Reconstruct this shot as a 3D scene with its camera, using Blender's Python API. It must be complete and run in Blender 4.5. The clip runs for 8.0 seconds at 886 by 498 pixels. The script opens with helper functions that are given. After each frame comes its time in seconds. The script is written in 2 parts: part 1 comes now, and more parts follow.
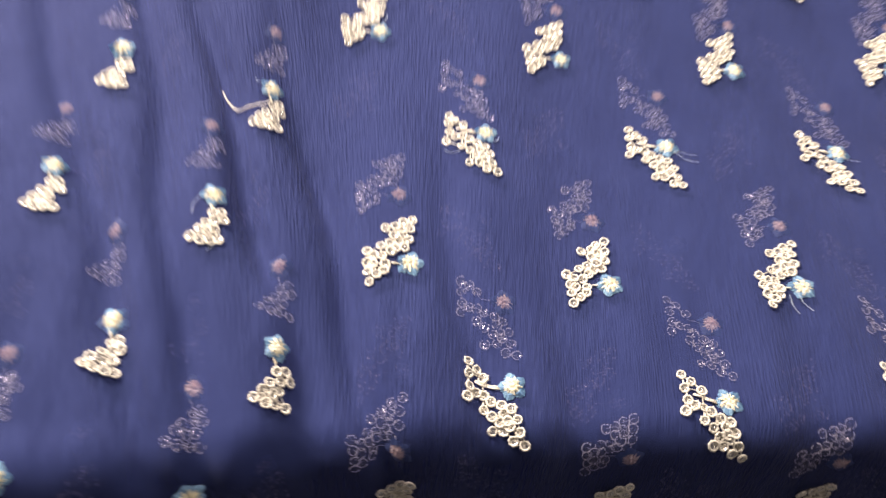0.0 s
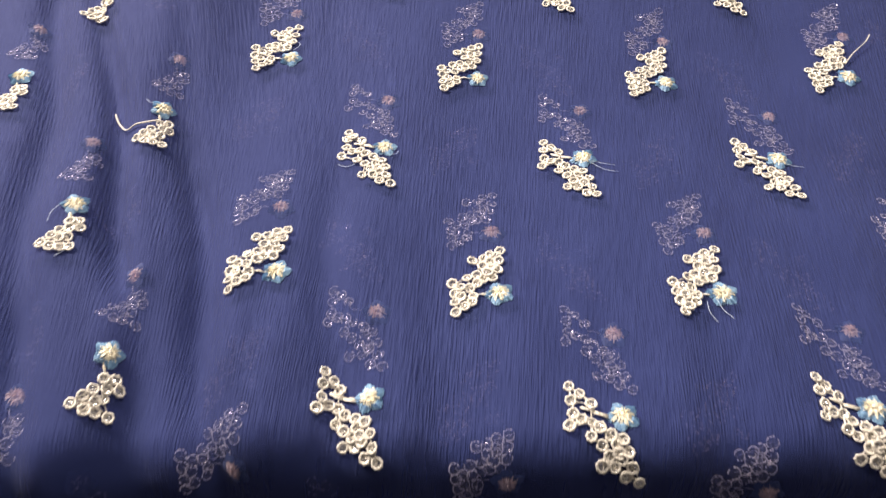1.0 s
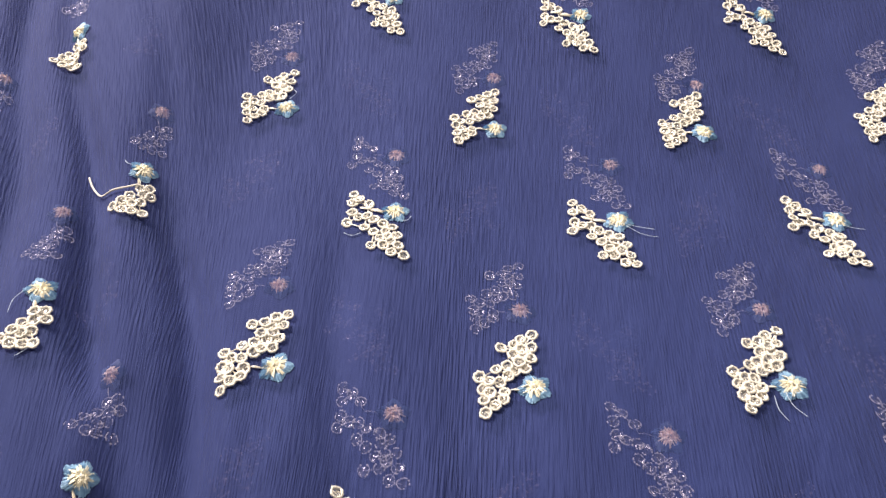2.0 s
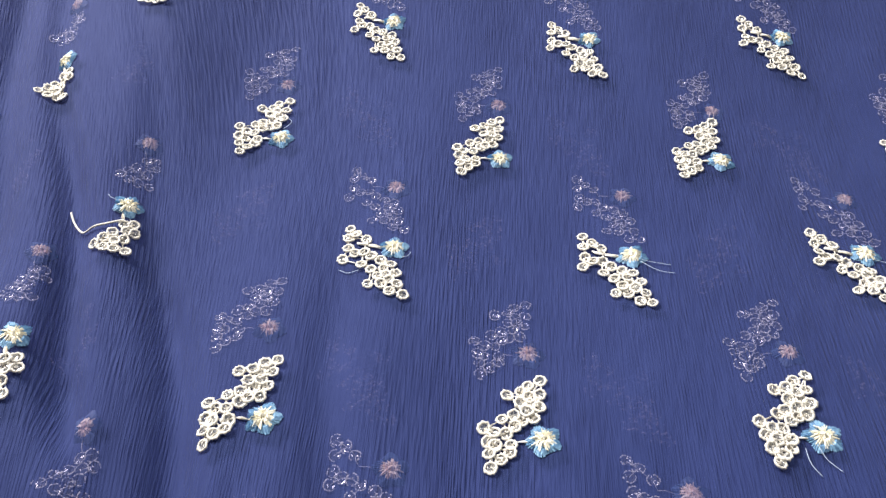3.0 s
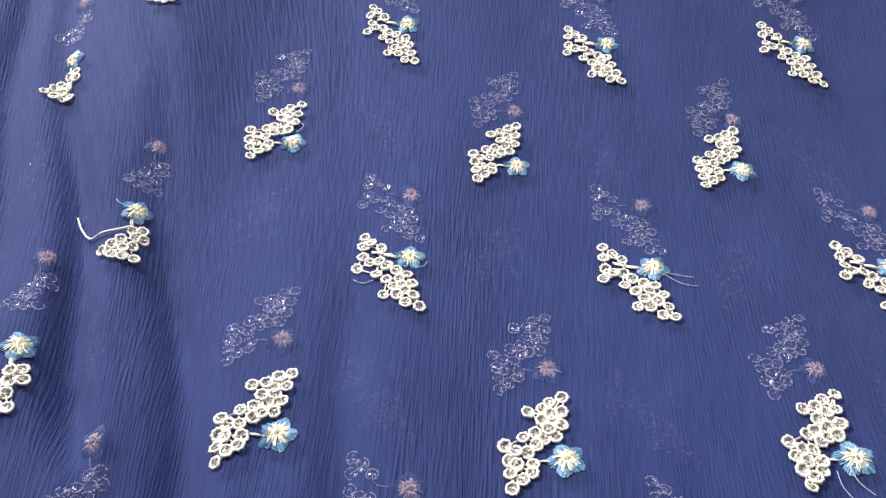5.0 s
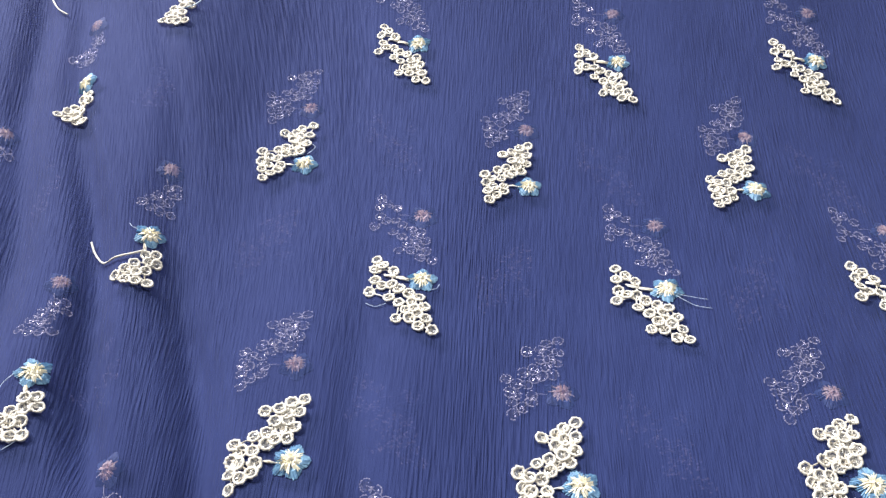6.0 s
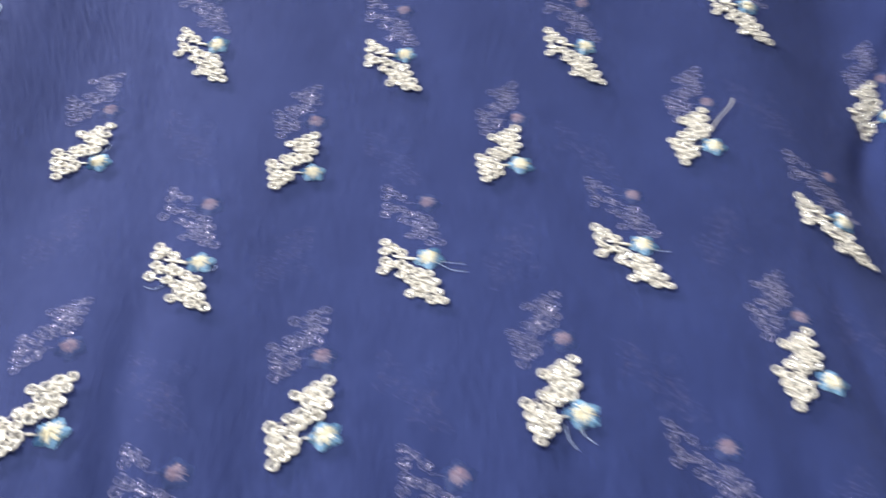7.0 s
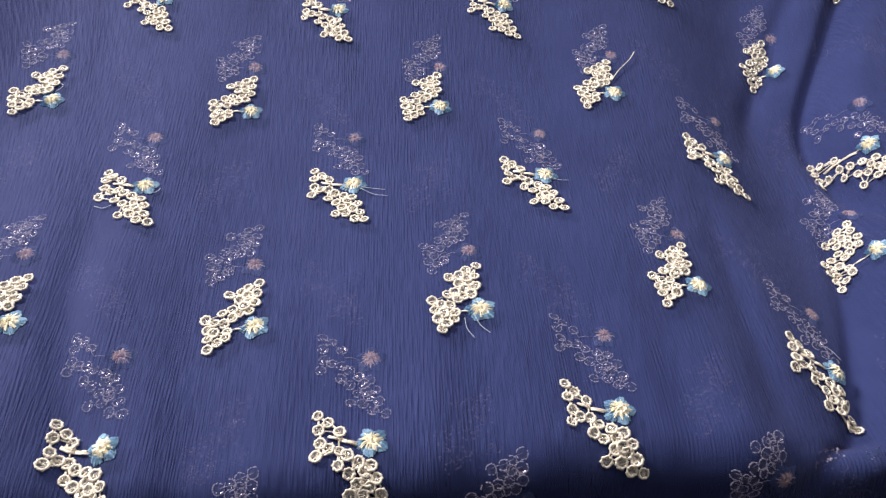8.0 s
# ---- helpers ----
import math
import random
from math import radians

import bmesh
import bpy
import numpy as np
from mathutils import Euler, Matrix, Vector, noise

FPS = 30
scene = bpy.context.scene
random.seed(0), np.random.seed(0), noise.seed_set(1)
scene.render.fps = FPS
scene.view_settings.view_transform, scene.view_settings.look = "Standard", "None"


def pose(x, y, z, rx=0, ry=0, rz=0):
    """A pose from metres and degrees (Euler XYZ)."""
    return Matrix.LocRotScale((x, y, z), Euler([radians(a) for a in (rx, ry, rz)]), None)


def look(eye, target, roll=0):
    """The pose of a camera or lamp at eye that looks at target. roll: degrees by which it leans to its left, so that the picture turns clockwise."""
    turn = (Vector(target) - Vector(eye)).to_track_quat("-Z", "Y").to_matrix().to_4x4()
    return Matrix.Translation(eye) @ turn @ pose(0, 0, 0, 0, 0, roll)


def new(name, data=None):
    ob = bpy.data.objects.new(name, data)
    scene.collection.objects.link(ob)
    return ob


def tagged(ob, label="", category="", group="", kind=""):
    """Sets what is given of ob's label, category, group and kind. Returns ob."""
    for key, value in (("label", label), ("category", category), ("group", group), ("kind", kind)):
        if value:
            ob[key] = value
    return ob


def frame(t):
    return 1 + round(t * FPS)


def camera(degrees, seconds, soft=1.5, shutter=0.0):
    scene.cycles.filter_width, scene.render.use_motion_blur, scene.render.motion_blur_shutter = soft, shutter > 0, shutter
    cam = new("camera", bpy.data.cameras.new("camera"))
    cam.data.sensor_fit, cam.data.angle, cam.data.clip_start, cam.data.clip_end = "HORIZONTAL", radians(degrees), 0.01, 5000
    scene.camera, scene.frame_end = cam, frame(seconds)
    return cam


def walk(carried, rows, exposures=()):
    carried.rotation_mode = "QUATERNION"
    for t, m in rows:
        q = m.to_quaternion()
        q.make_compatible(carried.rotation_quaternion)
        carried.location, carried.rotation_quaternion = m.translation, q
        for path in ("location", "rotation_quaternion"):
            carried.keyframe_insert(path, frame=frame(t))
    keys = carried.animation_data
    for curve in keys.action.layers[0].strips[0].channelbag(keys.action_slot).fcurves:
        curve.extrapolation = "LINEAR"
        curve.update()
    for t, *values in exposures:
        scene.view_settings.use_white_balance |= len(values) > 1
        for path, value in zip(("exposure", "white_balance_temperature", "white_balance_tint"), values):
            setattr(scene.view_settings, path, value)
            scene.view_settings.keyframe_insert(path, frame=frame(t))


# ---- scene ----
cam = camera(56.6, 8.0, soft=1.25, shutter=0.6)
PATH = [
    (0, (-0.00094, -0.19042, 0.28211), (0.01650, -0.01429, 0.03988), 9.09),
    (0.1, (0.00368, -0.17613, 0.27619), (0.02237, -0.00832, 0.02822), 11.23),
    (0.2, (0.02430, -0.17184, 0.27528), (0.03033, -0.00661, 0.02496), 7.77),
    (0.3, (0.03791, -0.18355, 0.26936), (0.03885, -0.00509, 0.02822), 6.90),
    (0.4, (0.05753, -0.20926, 0.25345), (0.04736, -0.01041, 0.02905), 3.74),
    (0.5, (0.07414, -0.22097, 0.24153), (0.05725, -0.00824, 0.03068), 1.37),
    (1, (0.08376, -0.20254, 0.23551), (0.06880, 0.00536, 0.01975), 0.48),
    (1.5, (0.07149, -0.16958, 0.23417), (0.06306, 0.03662, 0.01643), 1.38),
    (2, (0.06730, -0.15673, 0.22303), (0.05732, 0.05492, 0.01065), 0.78),
    (3.5, (0.06966, -0.13416, 0.21150), (0.05559, 0.08393, 0.00597), -0.24),
    (4, (0.06760, -0.13299, 0.21001), (0.05612, 0.08423, 0.00342), 0.40),
    (4.5, (0.06357, -0.13330, 0.20992), (0.05275, 0.08390, 0.00326), 0.92),
    (6, (0.06007, -0.12780, 0.21375), (0.04391, 0.09152, 0.00968), -0.25),
    (6.5, (0.07827, -0.12819, 0.22028), (0.06645, 0.08920, 0.01388), -0.63),
    (6.7, (0.09936, -0.13521, 0.22104), (0.09436, 0.08314, 0.01538), 0.03),
    (7, (0.12200, -0.15224, 0.22267), (0.13008, 0.06893, 0.02014), 0.63),
    (7.2, (0.13540, -0.16909, 0.22399), (0.14796, 0.05222, 0.02184), 1.03),
    (7.5, (0.14050, -0.18986, 0.21998), (0.15911, 0.03177, 0.01865), 1.76),
    (8, (0.13846, -0.20136, 0.22862), (0.15971, 0.01730, 0.02432), 3.09),
]
walk(cam, [(t, look(eye, aim, roll)) for t, eye, aim, roll in PATH],
     exposures=[(0.0, 0.2, 7900, 18), (1.5, 0.0, 7500, 16), (2.2, 0.0, 7400, 15), (3.2, 0.0, 6500, 10), (6.0, 0.0, 6500, 10),
                (6.6, 0.12, 6700, 11), (7.0, 0.08, 6400, 9), (7.5, -0.1, 6500, 10), (8.0, -0.1, 7100, 15)])

# ---- light: unseen area lamps added in a closed room, side key and overhead fill ----
world = bpy.data.worlds.new("world")
scene.world = world
world.use_nodes = True
world.node_tree.nodes["Background"].inputs[0].default_value = (0.9, 0.93, 1.0, 1)
world.node_tree.nodes["Background"].inputs[1].default_value = 0.3


def panel_light(name, place, target, w, h, watts, colour):
    data = bpy.data.lights.new(name, "AREA")
    data.shape, data.size, data.size_y, data.energy, data.color = "RECTANGLE", w, h, watts, colour
    ob = new(name, data)
    ob.matrix_world = look(place, target)
    return ob


# key lamp hung in mid-room, added to light the folds from the left
panel_light("side_key_light", (-0.75, 0.7, 0.85), (0.05, 0.05, 0), 0.7, 0.35, 45, (1.0, 0.985, 0.96))
# second lamp, added for sequin sparkle and to lift the far right
panel_light("overhead_fill_light", (0.6, 0.8, 1.85), (0.15, 0.1, 0), 1.2, 0.3, 27, (1.0, 0.985, 0.96))


# ---- materials ----
def material(name):
    m = bpy.data.materials.new(name)
    m.use_nodes = True
    n = m.node_tree.nodes
    return m, n, m.node_tree.links, n["Principled BSDF"]


def ramp(nodes, links, source, stops):
    r = nodes.new("ShaderNodeValToRGB")
    while len(r.color_ramp.elements) < len(stops):
        r.color_ramp.elements.new(0.5)
    for e, (p, c) in zip(r.color_ramp.elements, stops):
        e.position, e.color = p, (*c, 1)
    links.new(source, r.inputs[0])
    return r.outputs[0]


def stretched_noise(nodes, links, scale, size, detail=3.0, rough=0.55, space="Object"):
    co = nodes.new("ShaderNodeTexCoord")
    mp = nodes.new("ShaderNodeMapping")
    mp.inputs["Scale"].default_value = scale
    links.new(co.outputs[space], mp.inputs[0])
    t = nodes.new("ShaderNodeTexNoise")
    t.inputs["Scale"].default_value = size
    t.inputs["Detail"].default_value = detail
    t.inputs["Roughness"].default_value = rough
    links.new(mp.outputs[0], t.inputs["Vector"])
    return t.outputs[0]


def maths(nodes, links, kind, a, b):
    n = nodes.new("ShaderNodeMath")
    n.operation = kind
    for i, v in enumerate((a, b)):
        if isinstance(v, (int, float)):
            n.inputs[i].default_value = v
        else:
            links.new(v, n.inputs[i])
    return n.outputs[0]


def chiffon(name, low, high, cover):
    """Sheer crinkled cloth: lengthwise crinkle lines in relief and in cover, and soft uneven dye."""
    m, n, l, p = material(name)
    pleat = stretched_noise(n, l, (1, 0.055, 1), 1350, 1.5, 0.5, "UV")
    crinkle = ramp(n, l, pleat, ((0.3, (0, 0, 0)), (0.7, (1, 1, 1))))
    weave = stretched_noise(n, l, (1, 0.6, 1), 3000, 2.0, 0.55, "UV")
    patch = stretched_noise(n, l, (1, 0.4, 1), 20, 3.0, 0.55, "UV")
    cloud = stretched_noise(n, l, (1, 0.6, 1), 42, 4.0, 0.55, "UV")
    l.new(ramp(n, l, cloud, ((0.3, low), (0.7, high))), p.inputs["Base Color"])
    p.inputs["Roughness"].default_value = 0.75
    p.inputs["Specular IOR Level"].default_value = 0.25
    p.inputs["Sheen Weight"].default_value = 0.12
    p.inputs["Sheen Roughness"].default_value = 0.4
    strong = ramp(n, l, patch, ((0.36, (0.5, 0.5, 0.5)), (0.64, (1, 1, 1))))
    relief = maths(n, l, "ADD", maths(n, l, "MULTIPLY", crinkle, strong), maths(n, l, "MULTIPLY", weave, 0.35))
    bump = n.new("ShaderNodeBump")
    bump.inputs["Strength"].default_value = 1.0
    bump.inputs["Distance"].default_value = 0.0005
    l.new(relief, bump.inputs["Height"])
    l.new(bump.outputs[0], p.inputs["Normal"])
    clear = n.new("ShaderNodeBsdfTransparent")
    clear.inputs[0].default_value = (0.96, 0.91, 1.0, 1)
    mix = n.new("ShaderNodeMixShader")
    lines = maths(n, l, "MULTIPLY", maths(n, l, "SUBTRACT", crinkle, 0.5), maths(n, l, "MULTIPLY", strong, 0.2))
    l.new(maths(n, l, "ADD", lines, cover), mix.inputs[0])
    l.new(clear.outputs[0], mix.inputs[1])
    l.new(p.outputs[0], mix.inputs[2])
    l.new(mix.outputs[0], n["Material Output"].inputs["Surface"])
    return m


def thread_material(name, low, high, rough=0.55, sheen=0.2):
    m, n, l, p = material(name)
    info = n.new("ShaderNodeNewGeometry")
    grain = stretched_noise(n, l, (1, 1, 1), 1500, 3.0)
    both = maths(n, l, "ADD", maths(n, l, "MULTIPLY", info.outputs["Random Per Island"], 0.4), maths(n, l, "MULTIPLY", grain, 0.6))
    l.new(ramp(n, l, both, ((0.2, low), (0.8, high))), p.inputs["Base Color"])
    p.inputs["Roughness"].default_value = rough
    p.inputs["Sheen Weight"].default_value = sheen
    bump = n.new("ShaderNodeBump")
    bump.inputs["Distance"].default_value = 0.00022
    l.new(grain, bump.inputs["Height"])
    l.new(bump.outputs[0], p.inputs["Normal"])
    return m


def sequin_material(name, gloss):
    """Clear plastic: mostly see-through, with bright glossy facets."""
    m, n, l, p = material(name)
    info = n.new("ShaderNodeObjectInfo")
    l.new(ramp(n, l, info.outputs["Random"], ((0.0, (0.66, 0.67, 0.7)), (0.6, (0.86, 0.85, 0.85)), (1.0, (0.96, 0.94, 0.9)))), p.inputs["Base Color"])
    p.inputs["Metallic"].default_value = 0.7
    p.inputs["Roughness"].default_value = 0.14
    p.inputs["Coat Weight"].default_value = 0.6
    p.inputs["Coat Roughness"].default_value = 0.06
    clear = n.new("ShaderNodeBsdfTransparent")
    clear.inputs[0].default_value = (0.92, 0.93, 0.95, 1)
    mix = n.new("ShaderNodeMixShader")
    mix.inputs[0].default_value = gloss
    l.new(clear.outputs[0], mix.inputs[1])
    l.new(p.outputs[0], mix.inputs[2])
    l.new(mix.outputs[0], n["Material Output"].inputs["Surface"])
    return m


def plain_material(name, low, high, rough, size):
    m, n, l, p = material(name)
    l.new(ramp(n, l, stretched_noise(n, l, (1, 1, 1), size, 5.0), ((0.35, low), (0.65, high))), p.inputs["Base Color"])
    p.inputs["Roughness"].default_value = rough
    return m


CLOTH_TOP = chiffon("navy chiffon", (0.025, 0.043, 0.16), (0.0335, 0.055, 0.19), 0.45)
CLOTH_UNDER = chiffon("navy chiffon under layer", (0.025, 0.043, 0.16), (0.0335, 0.055, 0.19), 0.68)
# CREAM: the brown low tone puts shadow among the stitches into the colour
CREAM = thread_material("cream thread", (0.36, 0.30, 0.21), (0.97, 0.94, 0.88), 0.7, 0.1)
YELLOW = thread_material("pale yellow thread", (0.84, 0.76, 0.55), (0.96, 0.94, 0.84))
BLUE = thread_material("sky blue thread", (0.03, 0.13, 0.31), (0.32, 0.56, 0.76))
PALE = thread_material("pale blue thread", (0.4, 0.52, 0.68), (0.66, 0.74, 0.84))
SEQUIN = sequin_material("clear silver sequin", 0.66)
SEQUIN_BACK = sequin_material("clear sequin seen from its back", 0.16)
BACK_THREAD = thread_material("white backing thread", (0.7, 0.7, 0.74), (0.98, 0.97, 0.96))
PEACH = thread_material("peach thread", (0.78, 0.56, 0.46), (0.98, 0.9, 0.82))
DULL = thread_material("dull blue backing thread", (0.025, 0.06, 0.19), (0.06, 0.13, 0.3))
TABLE = plain_material("dark blue table cloth", (0.02, 0.022, 0.06), (0.03, 0.034, 0.085), 0.9, 60)
# unseen walls kept dark so their bounce stays weak on the cloth's front
SHELL_GREY = plain_material("dim grey room shell", (0.19, 0.19, 0.2), (0.24, 0.24, 0.25), 0.8, 4)
TILE = plain_material("dark floor", (0.12, 0.12, 0.125), (0.17, 0.17, 0.175), 0.45, 6)


# ---- the cloth's shape ----
def ease(a, b, t):
    t = min(1.0, max(0.0, (t - a) / (b - a)))
    return t * t * (3 - 2 * t)


def bell(d, w):
    return math.exp(-(d / w) ** 2)


def height(u, v):
    """Height of the lying cloth: soft raised pleats on one side, a slope and a crease on the other."""
    z = 0.014 * (1 - ease(-0.085, -0.02, u)) + 0.004 * (1 - ease(0.0, 0.10, u))
    back = max(0.0, min(v, 0.26) - 0.06)
    z += 0.84 * back * back + 0.336 * max(0.0, v - 0.26) - 0.7 * max(0.0, -v) ** 2 * (v > -0.08) - 0.0045 * (v <= -0.08)
    sway = 0.0025 * math.sin(v * 45 + 1.0)
    z -= 0.0098 * bell(u + 0.066 + 0.38 * (v - 0.035) + sway, 0.0064) * ease(-0.035, 0.012, v) * (1 - 0.6 * ease(0.08, 0.16, v))
    z -= 0.0074 * bell(u + 0.029 + 0.32 * (v - 0.015) - sway, 0.0070) * (1 - 0.75 * ease(0.03, 0.09, v))
    z -= 0.0042 * bell(u - 0.027 + 0.15 * v + sway, 0.0085) * (1 - 0.8 * ease(0.03, 0.10, v))
    z -= 0.0076 * bell(u + 0.098 + 0.30 * (v - 0.03) + sway, 0.0072)
    z -= 0.0075 * bell(u + 0.140 + 0.45 * (v - 0.05) - sway, 0.0085)
    z -= 0.006 * bell(u + 0.185 + 0.3 * v, 0.010)
    z -= 0.0028 * bell(u + 0.033 + 0.2 * (v + 0.045), 0.006) * (1 - ease(-0.03, 0.0, v))
    z -= 0.0018 * bell(u - 0.066 + 0.1 * v, 0.008) * (1 - ease(-0.01, 0.06, v))
    front = 1 - ease(-0.045, 0.06, v)
    z += 0.0055 * noise.noise((u * 34 + 5.0, v * 5, 2.1)) * front
    z += 0.0014 * noise.noise((u * 80, v * 7, 7.7)) * front
    z += 0.0010 * math.sin(u * 31 + 1.7) * math.sin(v * 23 + 0.4)
    z += 0.0024 * noise.noise((u * 24, v * 4.5, 1.3))
    z -= 0.017 * bell(u - 0.324 - 0.1 * v, 0.034)
    far = u - 0.362 - 4.0 * max(0.0, v - 0.13) ** 2 - 0.006 * math.sin(v * 40)
    z += (0.012 * ease(-0.003, 0.022, far) - 0.0075 * bell(far + 0.003, 0.0045)) * ease(0.05, 0.09, v)
    z -= 0.0035 * bell(far + 0.032, 0.007) * ease(0.10, 0.16, v) + 0.008 * bell(far - 0.045, 0.008)
    z += 0.008 * math.sin(max(0.0, far - 0.02) * 90) * ease(0.02, 0.06, far)
    close = u - 0.3265 - 0.28 * v + 4.0 * min(v, 0.0) ** 2 - 0.0015 * math.sin(v * 70)
    fade = 1 - ease(0.05, 0.10, v)
    z += (0.0075 * ease(-0.001, 0.018, close) - 0.0036 * bell(close + 0.003, 0.0042)) * fade
    z -= 0.0022 * bell(u - 0.279 - 0.06 * v, 0.006) * fade * ease(-0.05, -0.02, v)
    return z


def surf(u, v, gap=0.0):
    """Place on the cloth: flat over the table, bent down over its rounded front edge. gap: depth of an under layer."""
    edge = -0.0605 + (0.08 if u > 0 else 0.22) * max(-0.12, min(u, 0.2))
    r, most = 0.019, radians(76)
    d = edge - v
    if d <= 0:
        return Vector((u, v, height(u, v) - gap))
    wave = height(u, v)
    a = min(d / r, most)
    y, z = edge - r * math.sin(a), -r * (1 - math.cos(a))
    rest = d - a * r
    if rest > 0:
        y, z = y - rest * math.cos(most), z - rest * math.sin(most)
    k = wave * (1 - 0.65 * ease(0.0, 0.035, d)) - gap
    return Vector((u, y - k * math.sin(a), z + k * math.cos(a)))


def ground(u, v, gap):
    """Surface frame at a place on the cloth."""
    e = 0.0012
    p = surf(u, v, gap)
    x = (surf(u + e, v, gap) - surf(u - e, v, gap)).normalized()
    y = (surf(u, v + e, gap) - surf(u, v - e, gap)).normalized()
    z = x.cross(y).normalized()
    y = z.cross(x)
    return Matrix(((x.x, y.x, z.x, p.x), (x.y, y.y, z.y, p.y), (x.z, y.z, z.z, p.z), (0, 0, 0, 1)))


# ---- building helpers ----
def link_mesh(name, verts, faces, mats, parent=None, label="", smooth=True, slots=None):
    me = bpy.data.meshes.new(name)
    me.from_pydata(verts, [], faces)
    for m in mats:
        me.materials.append(m)
    if slots:
        me.polygons.foreach_set("material_index", slots)
    me.polygons.foreach_set("use_smooth", [smooth] * len(me.polygons))
    ob = new(name, me)
    if parent:
        ob.parent = parent
    if label:
        tagged(ob, label)
    return ob


def tube(verts, faces, path, r, sides=5, taper=0.6):
    """Adds a thin round thread along a path."""
    base, last = len(verts), len(path) - 1
    for i, p in enumerate(path):
        way = (path[min(i + 1, last)] - path[max(i - 1, 0)]).normalized()
        a = way.cross(Vector((0.13, 0.21, 0.97))).normalized()
        b = way.cross(a)
        k = r * (taper if i in (0, last) else 1.0)
        for s in range(sides):
            t = 2 * math.pi * s / sides
            verts.append(p + (a * math.cos(t) + b * math.sin(t)) * k)
    for i in range(last):
        for s in range(sides):
            q = (s + 1) % sides
            faces.append((base + i * sides + s, base + i * sides + q, base + (i + 1) * sides + q, base + (i + 1) * sides + s))
    faces.append(tuple(base + s for s in reversed(range(sides))))
    faces.append(tuple(base + last * sides + s for s in range(sides)))


def box_mesh(name, low, high, mat, bevel=0.0):
    bm = bmesh.new()
    bmesh.ops.create_cube(bm, size=1)
    for v in bm.verts:
        v.co = Vector([lo if c < 0 else hi for c, lo, hi in zip(v.co, low, high)])
    if bevel:
        bmesh.ops.bevel(bm, geom=bm.edges[:], offset=bevel, segments=4, profile=0.5, affect="EDGES")
    me = bpy.data.meshes.new(name)
    bm.to_mesh(me)
    bm.free()
    me.materials.append(mat)
    return new(name, me)


# ---- unseen room shell, added to close in and dim the bounce light, and table ----
tagged(box_mesh("floor", (-1.9, -1.5, -0.85), (1.8, 2.0, -0.76), TILE), "plain dark floor added out of view under the table", kind="structure")
tagged(box_mesh("ceiling", (-1.9, -1.5, 1.95), (1.8, 2.0, 2.05), SHELL_GREY), "plain grey ceiling added out of view to close the room", kind="structure")
for name, low, high in (("wall_north", (-1.9, 2.0, -0.76), (1.8, 2.1, 1.95)), ("wall_south", (-1.9, -1.6, -0.76), (1.8, -1.5, 1.95)),
                        ("wall_west", (-2.0, -1.5, -0.76), (-1.9, 2.0, 1.95)), ("wall_east", (1.8, -1.5, -0.76), (1.9, 2.0, 1.95))):
    tagged(box_mesh(name, low, high, SHELL_GREY), "plain grey wall added out of view to close the room", kind="structure")
table = tagged(new("display_table"), "dark cloth-topped display table under the fabric", "table")
top = box_mesh("tabletop", (-0.5, -0.040, -0.085), (0.75, 0.62, -0.037), TABLE, 0.014)
top.parent = table
for x in (-0.45, 0.70):
    for y in (0.0, 0.57):
        leg = box_mesh("leg", (x - 0.02, y - 0.02, -0.76), (x + 0.02, y + 0.02, -0.085), TABLE, 0.003)
        leg.parent = table


# ---- the cloth sheets ----
def sheet(name, gap, mat, step):
    us = np.arange(-0.34, 0.561, step)
    vs = np.arange(-0.30, 0.461, step)
    verts = [surf(float(u), float(v), gap) for v in vs for u in us]
    w = len(us)
    faces = [(j * w + i, j * w + i + 1, (j + 1) * w + i + 1, (j + 1) * w + i) for j in range(len(vs) - 1) for i in range(w - 1)]
    ob = link_mesh(name, verts, faces, [mat])
    flat = [(float(u) + 0.26 * float(v) * (1 - ease(-0.12, 0.06, float(u))), float(v)) for v in vs for u in us]
    layer = ob.data.uv_layers.new(name="cloth")
    for loop, place in zip(ob.data.loops, layer.data):
        place.uv = flat[loop.vertex_index]
    return ob


# opaque dark sheet, added so the lit room doesn't show through the bend
lining = tagged(sheet("backing_sheet", 0.014, TABLE, 0.006), "plain dark navy backing added under the chiffon to stop the room showing through", "table cover")
LAYERS = [0.0, 0.0032, 0.0064]
tops = [sheet("chiffon_fabric", LAYERS[0], CLOTH_TOP, 0.0022), sheet("chiffon_fabric", LAYERS[1], CLOTH_UNDER, 0.0035), sheet("chiffon_fabric", LAYERS[2], CLOTH_UNDER, 0.005)]
tagged(tops[0], "sheer navy blue crinkled chiffon with sequin flower embroidery, top layer", "fabric", "layers of folded chiffon")
tagged(tops[1], "navy chiffon layer with reversed sequin embroidery, dimly seen under the top", "fabric", "layers of folded chiffon")
tagged(tops[2], "lowest navy chiffon layer, its sequins faint under two layers", "fabric", "layers of folded chiffon")

# ---- embroidery: sequins and flowers ----
rng = random.Random(5)


def ring_point(r, t, z):
    return Vector((r * math.cos(t), r * math.sin(t), z))


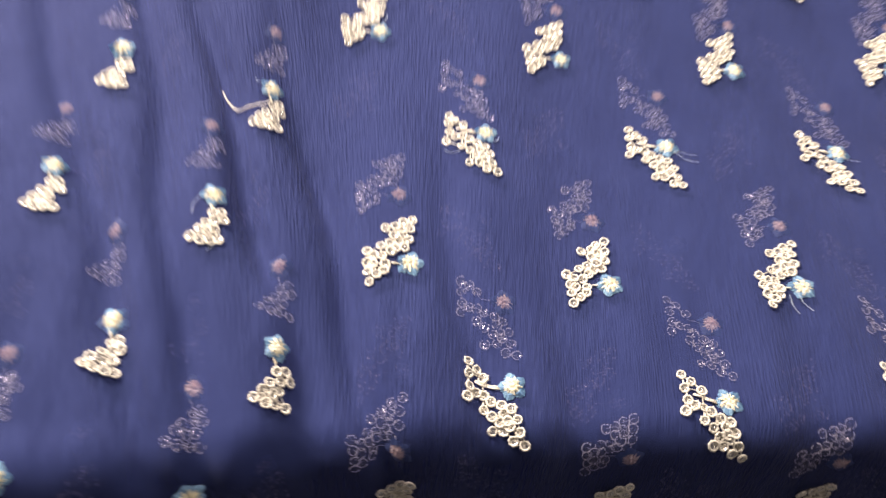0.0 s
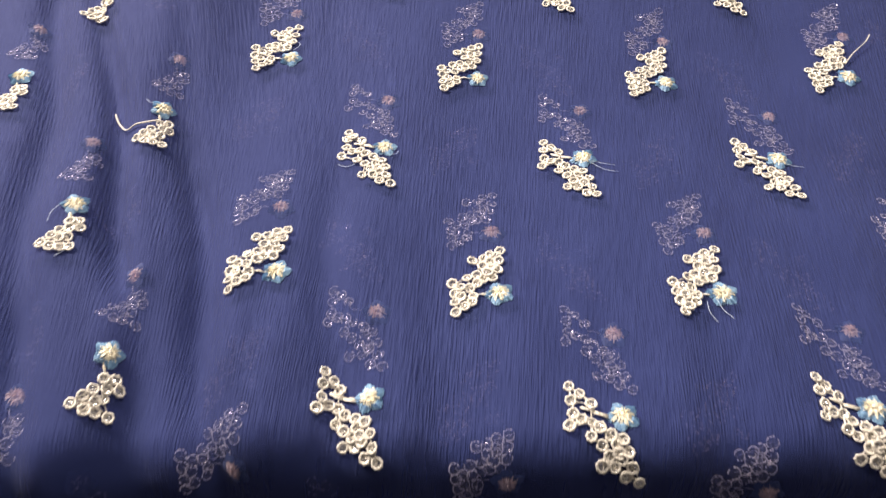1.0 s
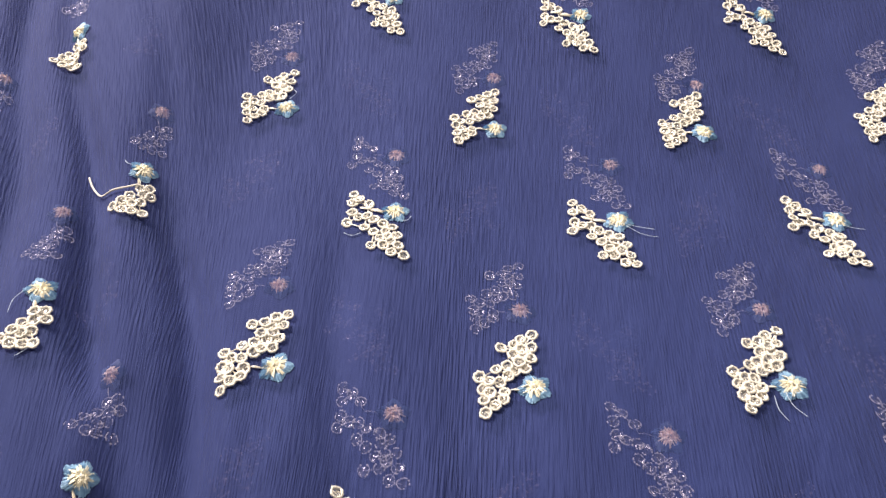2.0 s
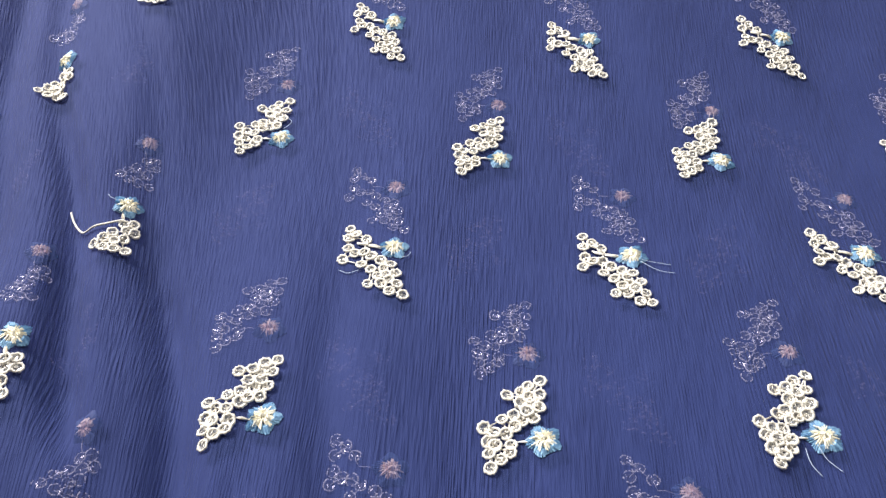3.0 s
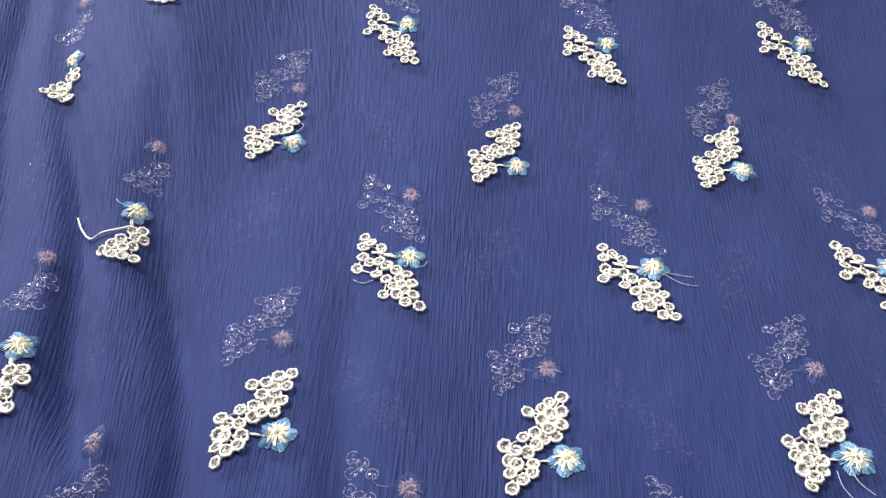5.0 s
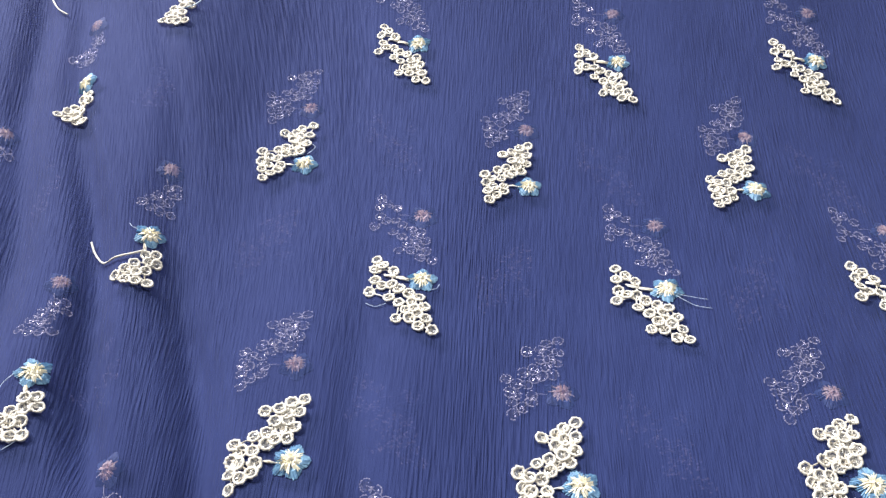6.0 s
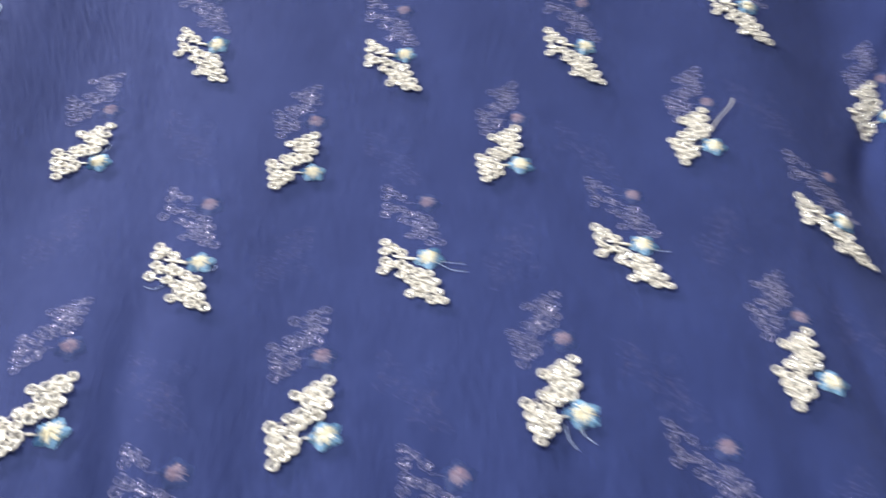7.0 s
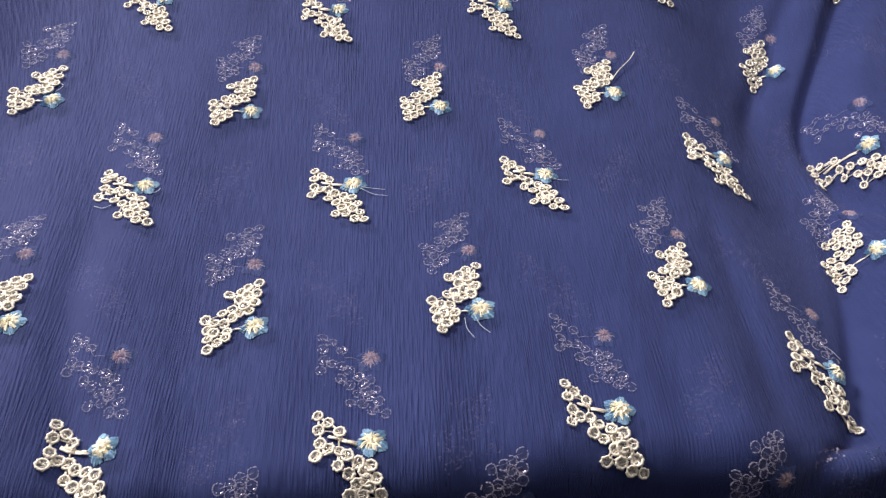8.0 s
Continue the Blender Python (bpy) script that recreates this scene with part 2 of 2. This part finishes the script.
def sequin_cup(verts, faces, i, rough):
    """The clear faceted cup inside the stitched rim."""
    base, sides = len(verts), 7
    for level, (rad, z) in enumerate(((1.5, 0.55), (0.95, 0.3), (0.3, 0.45))):
        for k in range(sides):
            verts.append(ring_point(rad * 1e-3, 2 * math.pi * (k + 0.5 * level) / sides + i, z * 1e-3 + rng.uniform(-rough, rough)))
    for level in range(2):
        for k in range(sides):
            q = (k + 1) % sides
            a, c = base + level * sides, base + (level + 1) * sides
            faces += [(a + k, a + q, c + k), (a + q, c + q, c + k)]
    faces.append(tuple(base + 2 * sides + k for k in range(sides)))


def sequin_data(verts, faces, rim, mats):
    me = bpy.data.meshes.new("sequin")
    me.from_pydata(verts, [], faces)
    for m in mats:
        me.materials.append(m)
    slots = [int(k >= rim) for k in range(len(faces))]
    me.polygons.foreach_set("material_index", slots)
    me.polygons.foreach_set("use_smooth", [k == 0 for k in slots])
    return me


def sequin_face(i):
    """A cupped clear sequin bound by seven or eight thick lumpy stitches of cream thread."""
    verts, faces = [], []
    lumps, per, sides = 8 + i % 3, 3, 5
    ring = lumps * per
    spread = [rng.uniform(0.85, 1.15) for _ in range(lumps)]
    for k in range(ring):
        t = 2 * math.pi * k / ring + rng.uniform(-0.02, 0.02)
        swell = math.sin(math.pi * (k % per + 0.5) / per) * spread[k // per]
        r = (0.00022 + 0.00022 * swell) * rng.uniform(0.75, 1.3)
        out = 0.00150 + 0.00013 * swell + rng.uniform(-0.00013, 0.00011)
        for c in range(sides):
            a = 2 * math.pi * c / sides + 0.4
            verts.append(ring_point(out + 1.15 * r * math.cos(a), t, 0.00055 + 0.0001 * swell + r * math.sin(a)))
    for k in range(ring):
        for c in range(sides):
            q, n = (c + 1) % sides, (k + 1) % ring
            faces.append((k * sides + c, n * sides + c, n * sides + q, k * sides + q))
    for _ in range(i % 3):
        t = rng.uniform(0, 6.28)
        tube(verts, faces, [ring_point(0.0015, t, 0.0006), ring_point(0.0007, t + 0.5, 0.0008), ring_point(0.0003, t + 2.5, 0.0006)], 0.0002, 3, 0.7)
    rim = len(faces)
    sequin_cup(verts, faces, i, 0.0004)
    return sequin_data(verts, faces, rim, (CREAM, SEQUIN))


def sequin_reverse(i):
    """The reverse: only fine broken stitches show round the clear cup."""
    verts, faces = [], []
    count = 13 + i % 3
    for k in range(count):
        if rng.random() < 0.12:
            continue
        t, w = 2 * math.pi * (k + rng.uniform(-0.2, 0.2)) / count, rng.uniform(0.15, 0.25)
        r = 0.00168 + rng.uniform(-0.00012, 0.00008)
        tube(verts, faces, [ring_point(r, t - w, 0.0004), ring_point(r * 1.03, t, 0.0006), ring_point(r, t + w, 0.0004)], rng.uniform(0.00014, 0.0003), 3, 0.7)
    rim = len(faces)
    sequin_cup(verts, faces, i, 0.00012)
    return sequin_data(verts, faces, rim, (BACK_THREAD, SEQUIN_BACK))


def sequin_deep(i):
    """A sequin two layers down: white thread dots stand in for its glints about a barely visible cup."""
    verts, faces = [], []
    for k in range(5 + i % 3):
        t, r, d = rng.uniform(0, 6.28), rng.uniform(0.0013, 0.0018), rng.uniform(0.00018, 0.00046)
        tube(verts, faces, [ring_point(r, t, 0.0004), ring_point(r + d, t + 0.15, 0.0007), ring_point(r, t + 0.3, 0.0004)], d, 4, 0.8)
    rim = len(faces)
    sequin_cup(verts, faces, i, 0.00012)
    return sequin_data(verts, faces, rim, (BACK_THREAD, SEQUIN_BACK))


def flower_meshes(seed, back=False):
    """Five satin-stitched petals with notches between them and a ragged pale centre, all of single threads."""
    g = random.Random(seed)
    verts, faces = [], []
    lobe = g.uniform(0, 6.28)
    sizes = [g.uniform(0.86, 1.1) for _ in range(5)]

    def outline(t):
        k = (t - lobe) / (2 * math.pi / 5) % 5
        return 0.0034 + 0.0019 * sizes[int(k)] * math.sin(math.pi * (k % 1)) ** 0.45

    for k in range(150):
        t = 2 * math.pi * k / 150 + g.uniform(-0.03, 0.03)
        far, near = outline(t) * g.uniform(0.93, 1.04), 0.0014
        lean = 0.16 * math.sin(5 * (t - lobe))
        pts = [ring_point(near, t, 0.0004), ring_point((near + far) / 2, t + lean * 0.5 + g.uniform(-0.05, 0.05), 0.0008 + g.uniform(0, 0.0003)),
               ring_point(far, t + lean + g.uniform(-0.05, 0.05), 0.0002)]
        tube(verts, faces, pts, g.uniform(0.00015, 0.00028), 3, 0.75)
    base = len(verts)
    verts.append(Vector((0, 0, 0.0006)))
    for k in range(60):
        t = 2 * math.pi * k / 60
        verts.append(ring_point(outline(t) * 0.9, t, 0.0002))
    faces += [(base, base + 1 + k, base + 1 + (k + 1) % 60) for k in range(60)]
    petals = bpy.data.meshes.new("petals")
    petals.from_pydata(verts, [], faces)
    petals.materials.append(DULL if back else BLUE)
    verts, faces = [], []
    count, tufts, turn = (48, 11, 0.4) if back else (60, 9, 0.0)
    for k in range(count):
        t = 2 * math.pi * k / count + g.uniform(-0.1, 0.1)
        far = (0.0021 if back else 0.0023) + 0.0012 * abs(math.sin(tufts / 2 * (t - turn))) + g.uniform(-0.0005, 0.0005)
        pts = [ring_point(0.0003, t, 0.0011), ring_point(far * 0.55, t + g.uniform(-0.12, 0.12), 0.0015 + g.uniform(-0.0003, 0.0004)), ring_point(far, t + g.uniform(-0.08, 0.08), 0.0009)]
        tube(verts, faces, pts, g.uniform(0.00016, 0.00032), 3, 0.6)
    for k in range(8):
        t, q = g.uniform(0, 6.28), g.uniform(0.0005, 0.0012)
        tube(verts, faces, [ring_point(q, t, 0.0015), Vector((0, 0, 0.002 + g.uniform(-0.0002, 0.0003))), ring_point(-q, t, 0.0015)], 0.00024, 4, 0.6)
    centre = bpy.data.meshes.new("flower_centre")
    centre.from_pydata(verts, [], faces)
    centre.materials.append(PEACH if back else YELLOW)
    return petals, centre


def flower_deep(seed):
    """A flower two layers down: its petals, and white dots that stand in for glints of its centre."""
    g = random.Random(seed)
    verts, faces = [], []
    for k in range(26):
        t, q, d = g.uniform(0, 6.28), 0.0029 * math.sqrt(g.random()), g.uniform(0.00014, 0.0003)
        p = ring_point(q, t, 0.0009)
        tube(verts, faces, [p, p + Vector((d, d * 0.5, 0.0003)), p + Vector((d * 2, 0, 0))], d, 4, 0.8)
    centre = bpy.data.meshes.new("flower_centre")
    centre.from_pydata(verts, [], faces)
    centre.materials.append(BACK_THREAD)
    return flower_meshes(seed, True)[0], centre


SEQUINS = [[make(i) for i in range(8)] for make in (sequin_face, sequin_reverse, sequin_deep)]
FLOWERS = [[flower_meshes(20 + i) for i in range(4)], [flower_meshes(30 + i, True) for i in range(4)], [flower_deep(40 + i) for i in range(4)]]

# sequins about each flower, in millimetres: a spray rising, a spray falling, a small fan
RISING = [(-0.2, 22.5), (-4.2, 20.4), (-0.8, 17.2), (-6.9, 18), (-11, 16.4), (-4.3, 16), (-7.2, 13.5), (-3.6, 13.7), (-0.9, 12), (-5, 10.5), (-9, 9.1), (-12.4, 7.3),
          (-6, 6.6), (-2.9, 7.6), (-18, 4.3), (-8.4, 5), (-14.8, 2.2), (-11.4, 2.3), (-17.2, -0.8), (-14.4, -2.1), (-9.8, -1.7), (-16.3, -5), (-10.1, -4.6), (-13, -6.9), (-15.7, -10)]
FALLING = [(-17.5, 9.8), (-14.3, 6.9), (-17.5, 4.4), (-10.8, 3.7), (-16.8, -0.6), (-14, -2.9), (-18, -5.4), (-10.7, -3.1), (-7.8, -5.3), (-10.8, -8.8), (-7.2, -11.5), (-4.1, -7.4),
           (-2.6, -11), (-0.3, -8.9), (-4.4, -15), (2, -13.5), (-1.5, -14.3), (-7.3, -18.7), (-0.2, -16.4), (-2.5, -19), (0.8, -22.3), (3.2, -18.8), (5.2, -23.5)]
FAN = [(4.2, -8.1), (5.7, -11.8), (2.8, -12.5), (1.5, -9.4), (-0.8, -14.4), (-2.6, -17.4), (3.4, -16.6), (1.1, -18), (-4.8, -20.8), (-1, -21.8), (2.4, -22), (5.6, -21.6)]
SPRAYS = {"rising": RISING, "falling": FALLING, "fan": FAN}
STEMS = {"rising": ((-4.4, -0.6), (-8, -0.5)), "falling": ((-4.5, 0.2), (-9.5, 0.6)), "fan": ((-0.4, -4), (1.5, -8.5))}
FLOWER_LABELS = [{"petals": "satin-stitched sky blue petals", "flower_centre": "raised pale yellow thread centre"},
                 {"petals": "dull blue reverse of the stitched petals", "flower_centre": "spiky peach thread reverse of the centre"},
                 {"petals": "dull blue reverse of the stitched petals", "flower_centre": "white dots standing in for glints of the centre"}]


def motif(cloth, layer, kind, u, v, turn, gap, copy_seed):
    g = random.Random(copy_seed)
    c, s = math.cos(radians(turn)), math.sin(radians(turn))

    def at(x, y):
        return u + (x * c - y * s) * 1e-3, v + (x * s + y * c) * 1e-3

    spots = [at(x + g.uniform(-0.35, 0.35), y + g.uniform(-0.35, 0.35)) for x, y in SPRAYS[kind]]
    base = ground(u, v, gap)
    inv = base.inverted()
    # the stitched ground: threads from sequin to sequin and a stem to the flower
    verts, faces = [], []

    def stitch(a, b, r, lift=0.0004):
        mid = ((a[0] + b[0]) / 2 + g.uniform(-4e-4, 4e-4), (a[1] + b[1]) / 2 + g.uniform(-4e-4, 4e-4))
        path = [inv @ (surf(*q, gap) + Vector((0, 0, k))) for q, k in ((a, lift), (mid, lift + 0.0003), (b, lift))]
        tube(verts, faces, path, r, 4, 0.8)

    for i, a in enumerate(spots):
        reach = 3 if gap == 0 else 1
        near = sorted((q for q in spots if q != a), key=lambda q: (q[0] - a[0]) ** 2 + (q[1] - a[1]) ** 2)[:reach]
        for q in near:
            stitch(a, q, 0.0003 if gap == 0 else 0.0001)
    inner, outer = STEMS[kind]
    close = min(spots, key=lambda q: (q[0] - at(*outer)[0]) ** 2 + (q[1] - at(*outer)[1]) ** 2)
    fine = 1.0 if gap == 0 else 0.3
    for k in range(3 if gap == 0 else 1):
        stitch((u, v), at(*inner), 0.0003 * fine)
        stitch(at(*inner), at(*outer), 0.00034 * fine)
        stitch(at(*outer), close, 0.0003 * fine)
    if kind == "falling" and gap == 0:
        for k in range(5):
            start, middle, end = (at(x + g.uniform(-0.5, 0.5), y + g.uniform(-0.5, 0.5)) for x, y in ((-14, 2.2), (-9.5, 0.8), (-5, -0.5)))
            stitch(start, middle, 0.00046, 0.0006)
            stitch(middle, end, 0.00042, 0.0006)
    part = link_mesh("motif", verts, faces, [BACK_THREAD if gap else CREAM], cloth)
    part.matrix_basis = base
    petals, centre = FLOWERS[layer][copy_seed % 4]
    spin = pose(0, 0, 0, 0, 0, g.uniform(0, 360)) @ Matrix.Scale(g.uniform(1.04, 1.16), 4)
    for name, data in (("petals", petals), ("flower_centre", centre)):
        ob = tagged(new(name, data), FLOWER_LABELS[layer][name])
        ob.parent = part
        ob.matrix_basis = spin
    for q in spots:
        ob = new("sequin", SEQUINS[layer][g.randrange(8)])
        ob.parent = part
        ob.matrix_basis = inv @ ground(*q, gap) @ pose(0, 0, g.uniform(0.0, 0.0003), g.uniform(-12, 12), g.uniform(-12, 12), g.uniform(0, 360)) @ Matrix.Scale(g.uniform(1.02, 1.22), 4)


# rows of flowers on the cloth: kind, shift of the same row on the layer below, then places along and across it, and turn
RISING_ROWS = [
    ("rising", (-0.003, 0.0375), [(0.0057, 0.0023, 0), (0.0906, 0.0033, 0), (0.1744, 0.0083, 0), (0.2628, 0.0216, 2), (0.3501, 0.0453, 4)]),
    ("rising", (0.0005, 0.036), [(-0.0169, 0.1401, 0), (0.0755, 0.1356, 0), (0.1664, 0.1382, 0), (0.2548, 0.149, 0), (0.3549, 0.1864, 4)]),
    ("rising", (-0.002, 0.038), [(0.012, -0.116, 0), (0.099, -0.115, 0), (0.184, -0.11, 0), (0.271, -0.102, 0)]),
]
FALLING_ROWS = [
    ("falling", (0.0, 0.0365), [(0.037, 0.0803, 0), (0.1252, 0.0849, 0), (0.2113, 0.0901, 0), (0.3016, 0.1089, -2), (0.3701, 0.1073, 2)]),
    ("falling", (-0.0005, 0.0385), [(0.0482, -0.047, 0), (0.1335, -0.0468, 0), (0.2177, -0.0377, 0), (0.3088, -0.0142, -11)]),
    ("falling", (0.0, 0.036), [(0.0237, 0.2165, 0), (0.1156, 0.2106, 0), (0.2052, 0.2165, 0), (0.293, 0.243, 2), (0.4, 0.255, 8)]),
]
FAN_ROWS = [
    ("fan", (-0.004, 0.038), [(-0.0626, 0.0862, 0), (-0.0422, -0.0421, 0), (-0.066, -0.096, 0), (-0.086, 0.226, 0)]),
    ("fan", (-0.009, 0.040), [(-0.0758, 0.0205, 0), (-0.1315, 0.099, 0), (-0.1137, 0.1667, 0), (-0.1026, -0.0363, 0), (-0.1419, 0.0294, 0), (-0.125, -0.094, 0)]),
]
for layer, (cloth, gap) in enumerate(zip(tops, LAYERS)):
    seed = 100
    for kind, (du, dv), places in RISING_ROWS + FALLING_ROWS + FAN_ROWS:
        for u, v, turn in places:
            seed += 1
            across = max(u, -0.02)
            if layer == 1:
                slip = (du + (0.03 * (across - 0.13) if kind != "fan" else 0.0), dv - (0.02 * (across - 0.03) if kind != "fan" else 0.0))
            else:
                slip = (0.0, layer * (-0.0235 - 0.027 * min(across - 0.03, 0.15)))
            motif(cloth, layer, kind, u + slip[0], v + slip[1], turn, gap, seed)


# ---- loose thread ends ----
def loose(cloth, name, pts, r, mat, label):
    """A loose thread that lies on the cloth, through places given on it with a lift in millimetres."""
    pts = [surf(u, v) + Vector((0, 0, k * 1e-3)) for u, v, k in pts]
    path = []
    for i in range(len(pts) - 1):
        p0, p1, p2, p3 = pts[max(i - 1, 0)], pts[i], pts[i + 1], pts[min(i + 2, len(pts) - 1)]
        for s in range(6):
            t = s / 6
            path.append(0.5 * ((2 * p1) + (p2 - p0) * t + (2 * p0 - 5 * p1 + 4 * p2 - p3) * t * t + (3 * p1 - p0 - 3 * p2 + p3) * t ** 3))
    path.append(pts[-1])
    verts, faces = [], []
    tube(verts, faces, path, r, 6, 0.9)
    link_mesh(name, verts, faces, [mat], cloth, label)


loose(tops[0], "loose_thread", [(-0.0619, 0.0783, 1), (-0.0645, 0.0755, 1.2), (-0.0699, 0.0732, 1.2), (-0.076, 0.0745, 1.5), (-0.0812, 0.0795, 1.5), (-0.0845, 0.0848, 1.2)], 0.0004, CREAM, "long white loose thread end curling on the cloth")
loose(tops[0], "loose_thread", [(0.2548, 0.1573, 1), (0.2593, 0.1638, 1.5), (0.2668, 0.1718, 2), (0.2703, 0.1778, 1.5)], 0.00028, CREAM, "white loose thread end standing off the cloth")
loose(tops[0], "loose_thread", [(-0.137, 0.2095, 1), (-0.1431, 0.2134, 2), (-0.1508, 0.2249, 3), (-0.153, 0.235, 3)], 0.00035, CREAM, "white loose thread end standing off the cloth")
loose(tops[0], "loose_thread", [(-0.0834, 0.2111, 1), (-0.0774, 0.2142, 2), (-0.0752, 0.2176, 3), (-0.0767, 0.22, 3), (-0.080, 0.2205, 1.5)], 0.00028, PALE, "pale thread loop beside a flower")
for pts in (((0.128, 0.0827, 1), (0.133, 0.0812, 0.8), (0.139, 0.0802, 0.6)), ((0.128, 0.0817, 1), (0.134, 0.0772, 0.8), (0.140, 0.0762, 0.5)),
            ((0.172, 0.005, 1), (0.1735, 0.0005, 0.8), (0.177, -0.0035, 0.5)), ((0.168, 0.004, 1), (0.1685, -0.001, 0.8), (0.171, -0.005, 0.5)),
            ((0.0864, 0.004, 0.8), (0.0824, 0.0025, 0.8), (0.0789, 0.004, 0.6)), ((0.0255, 0.0688, 0.8), (0.0215, 0.068, 0.6), (0.018, 0.0695, 0.6)),
            ((0.2105, 0.0885, 1), (0.2165, 0.086, 0.8), (0.2215, 0.0855, 0.5)), ((-0.0165, 0.1455, 1), (-0.014, 0.150, 1), (-0.0175, 0.153, 0.8)),
            ((-0.080, 0.020, 1), (-0.0825, 0.015, 1), (-0.0825, 0.010, 0.6)), ((-0.070, 0.002, 0.8), (-0.0705, -0.002, 0.8), (-0.074, -0.006, 0.5)),
            ((-0.0665, 0.0872, 1), (-0.0685, 0.0876, 1), (-0.0700, 0.0892, 0.6)), ((0.0405, 0.0755, 1), (0.0425, 0.0765, 0.8), (0.0435, 0.079, 0.6)),
            ((0.315, -0.007, 1), (0.312, -0.0035, 1), (0.309, -0.002, 0.6))):
    loose(tops[0], "loose_thread", pts, 0.0001, PALE, "fine pale blue loose thread end")
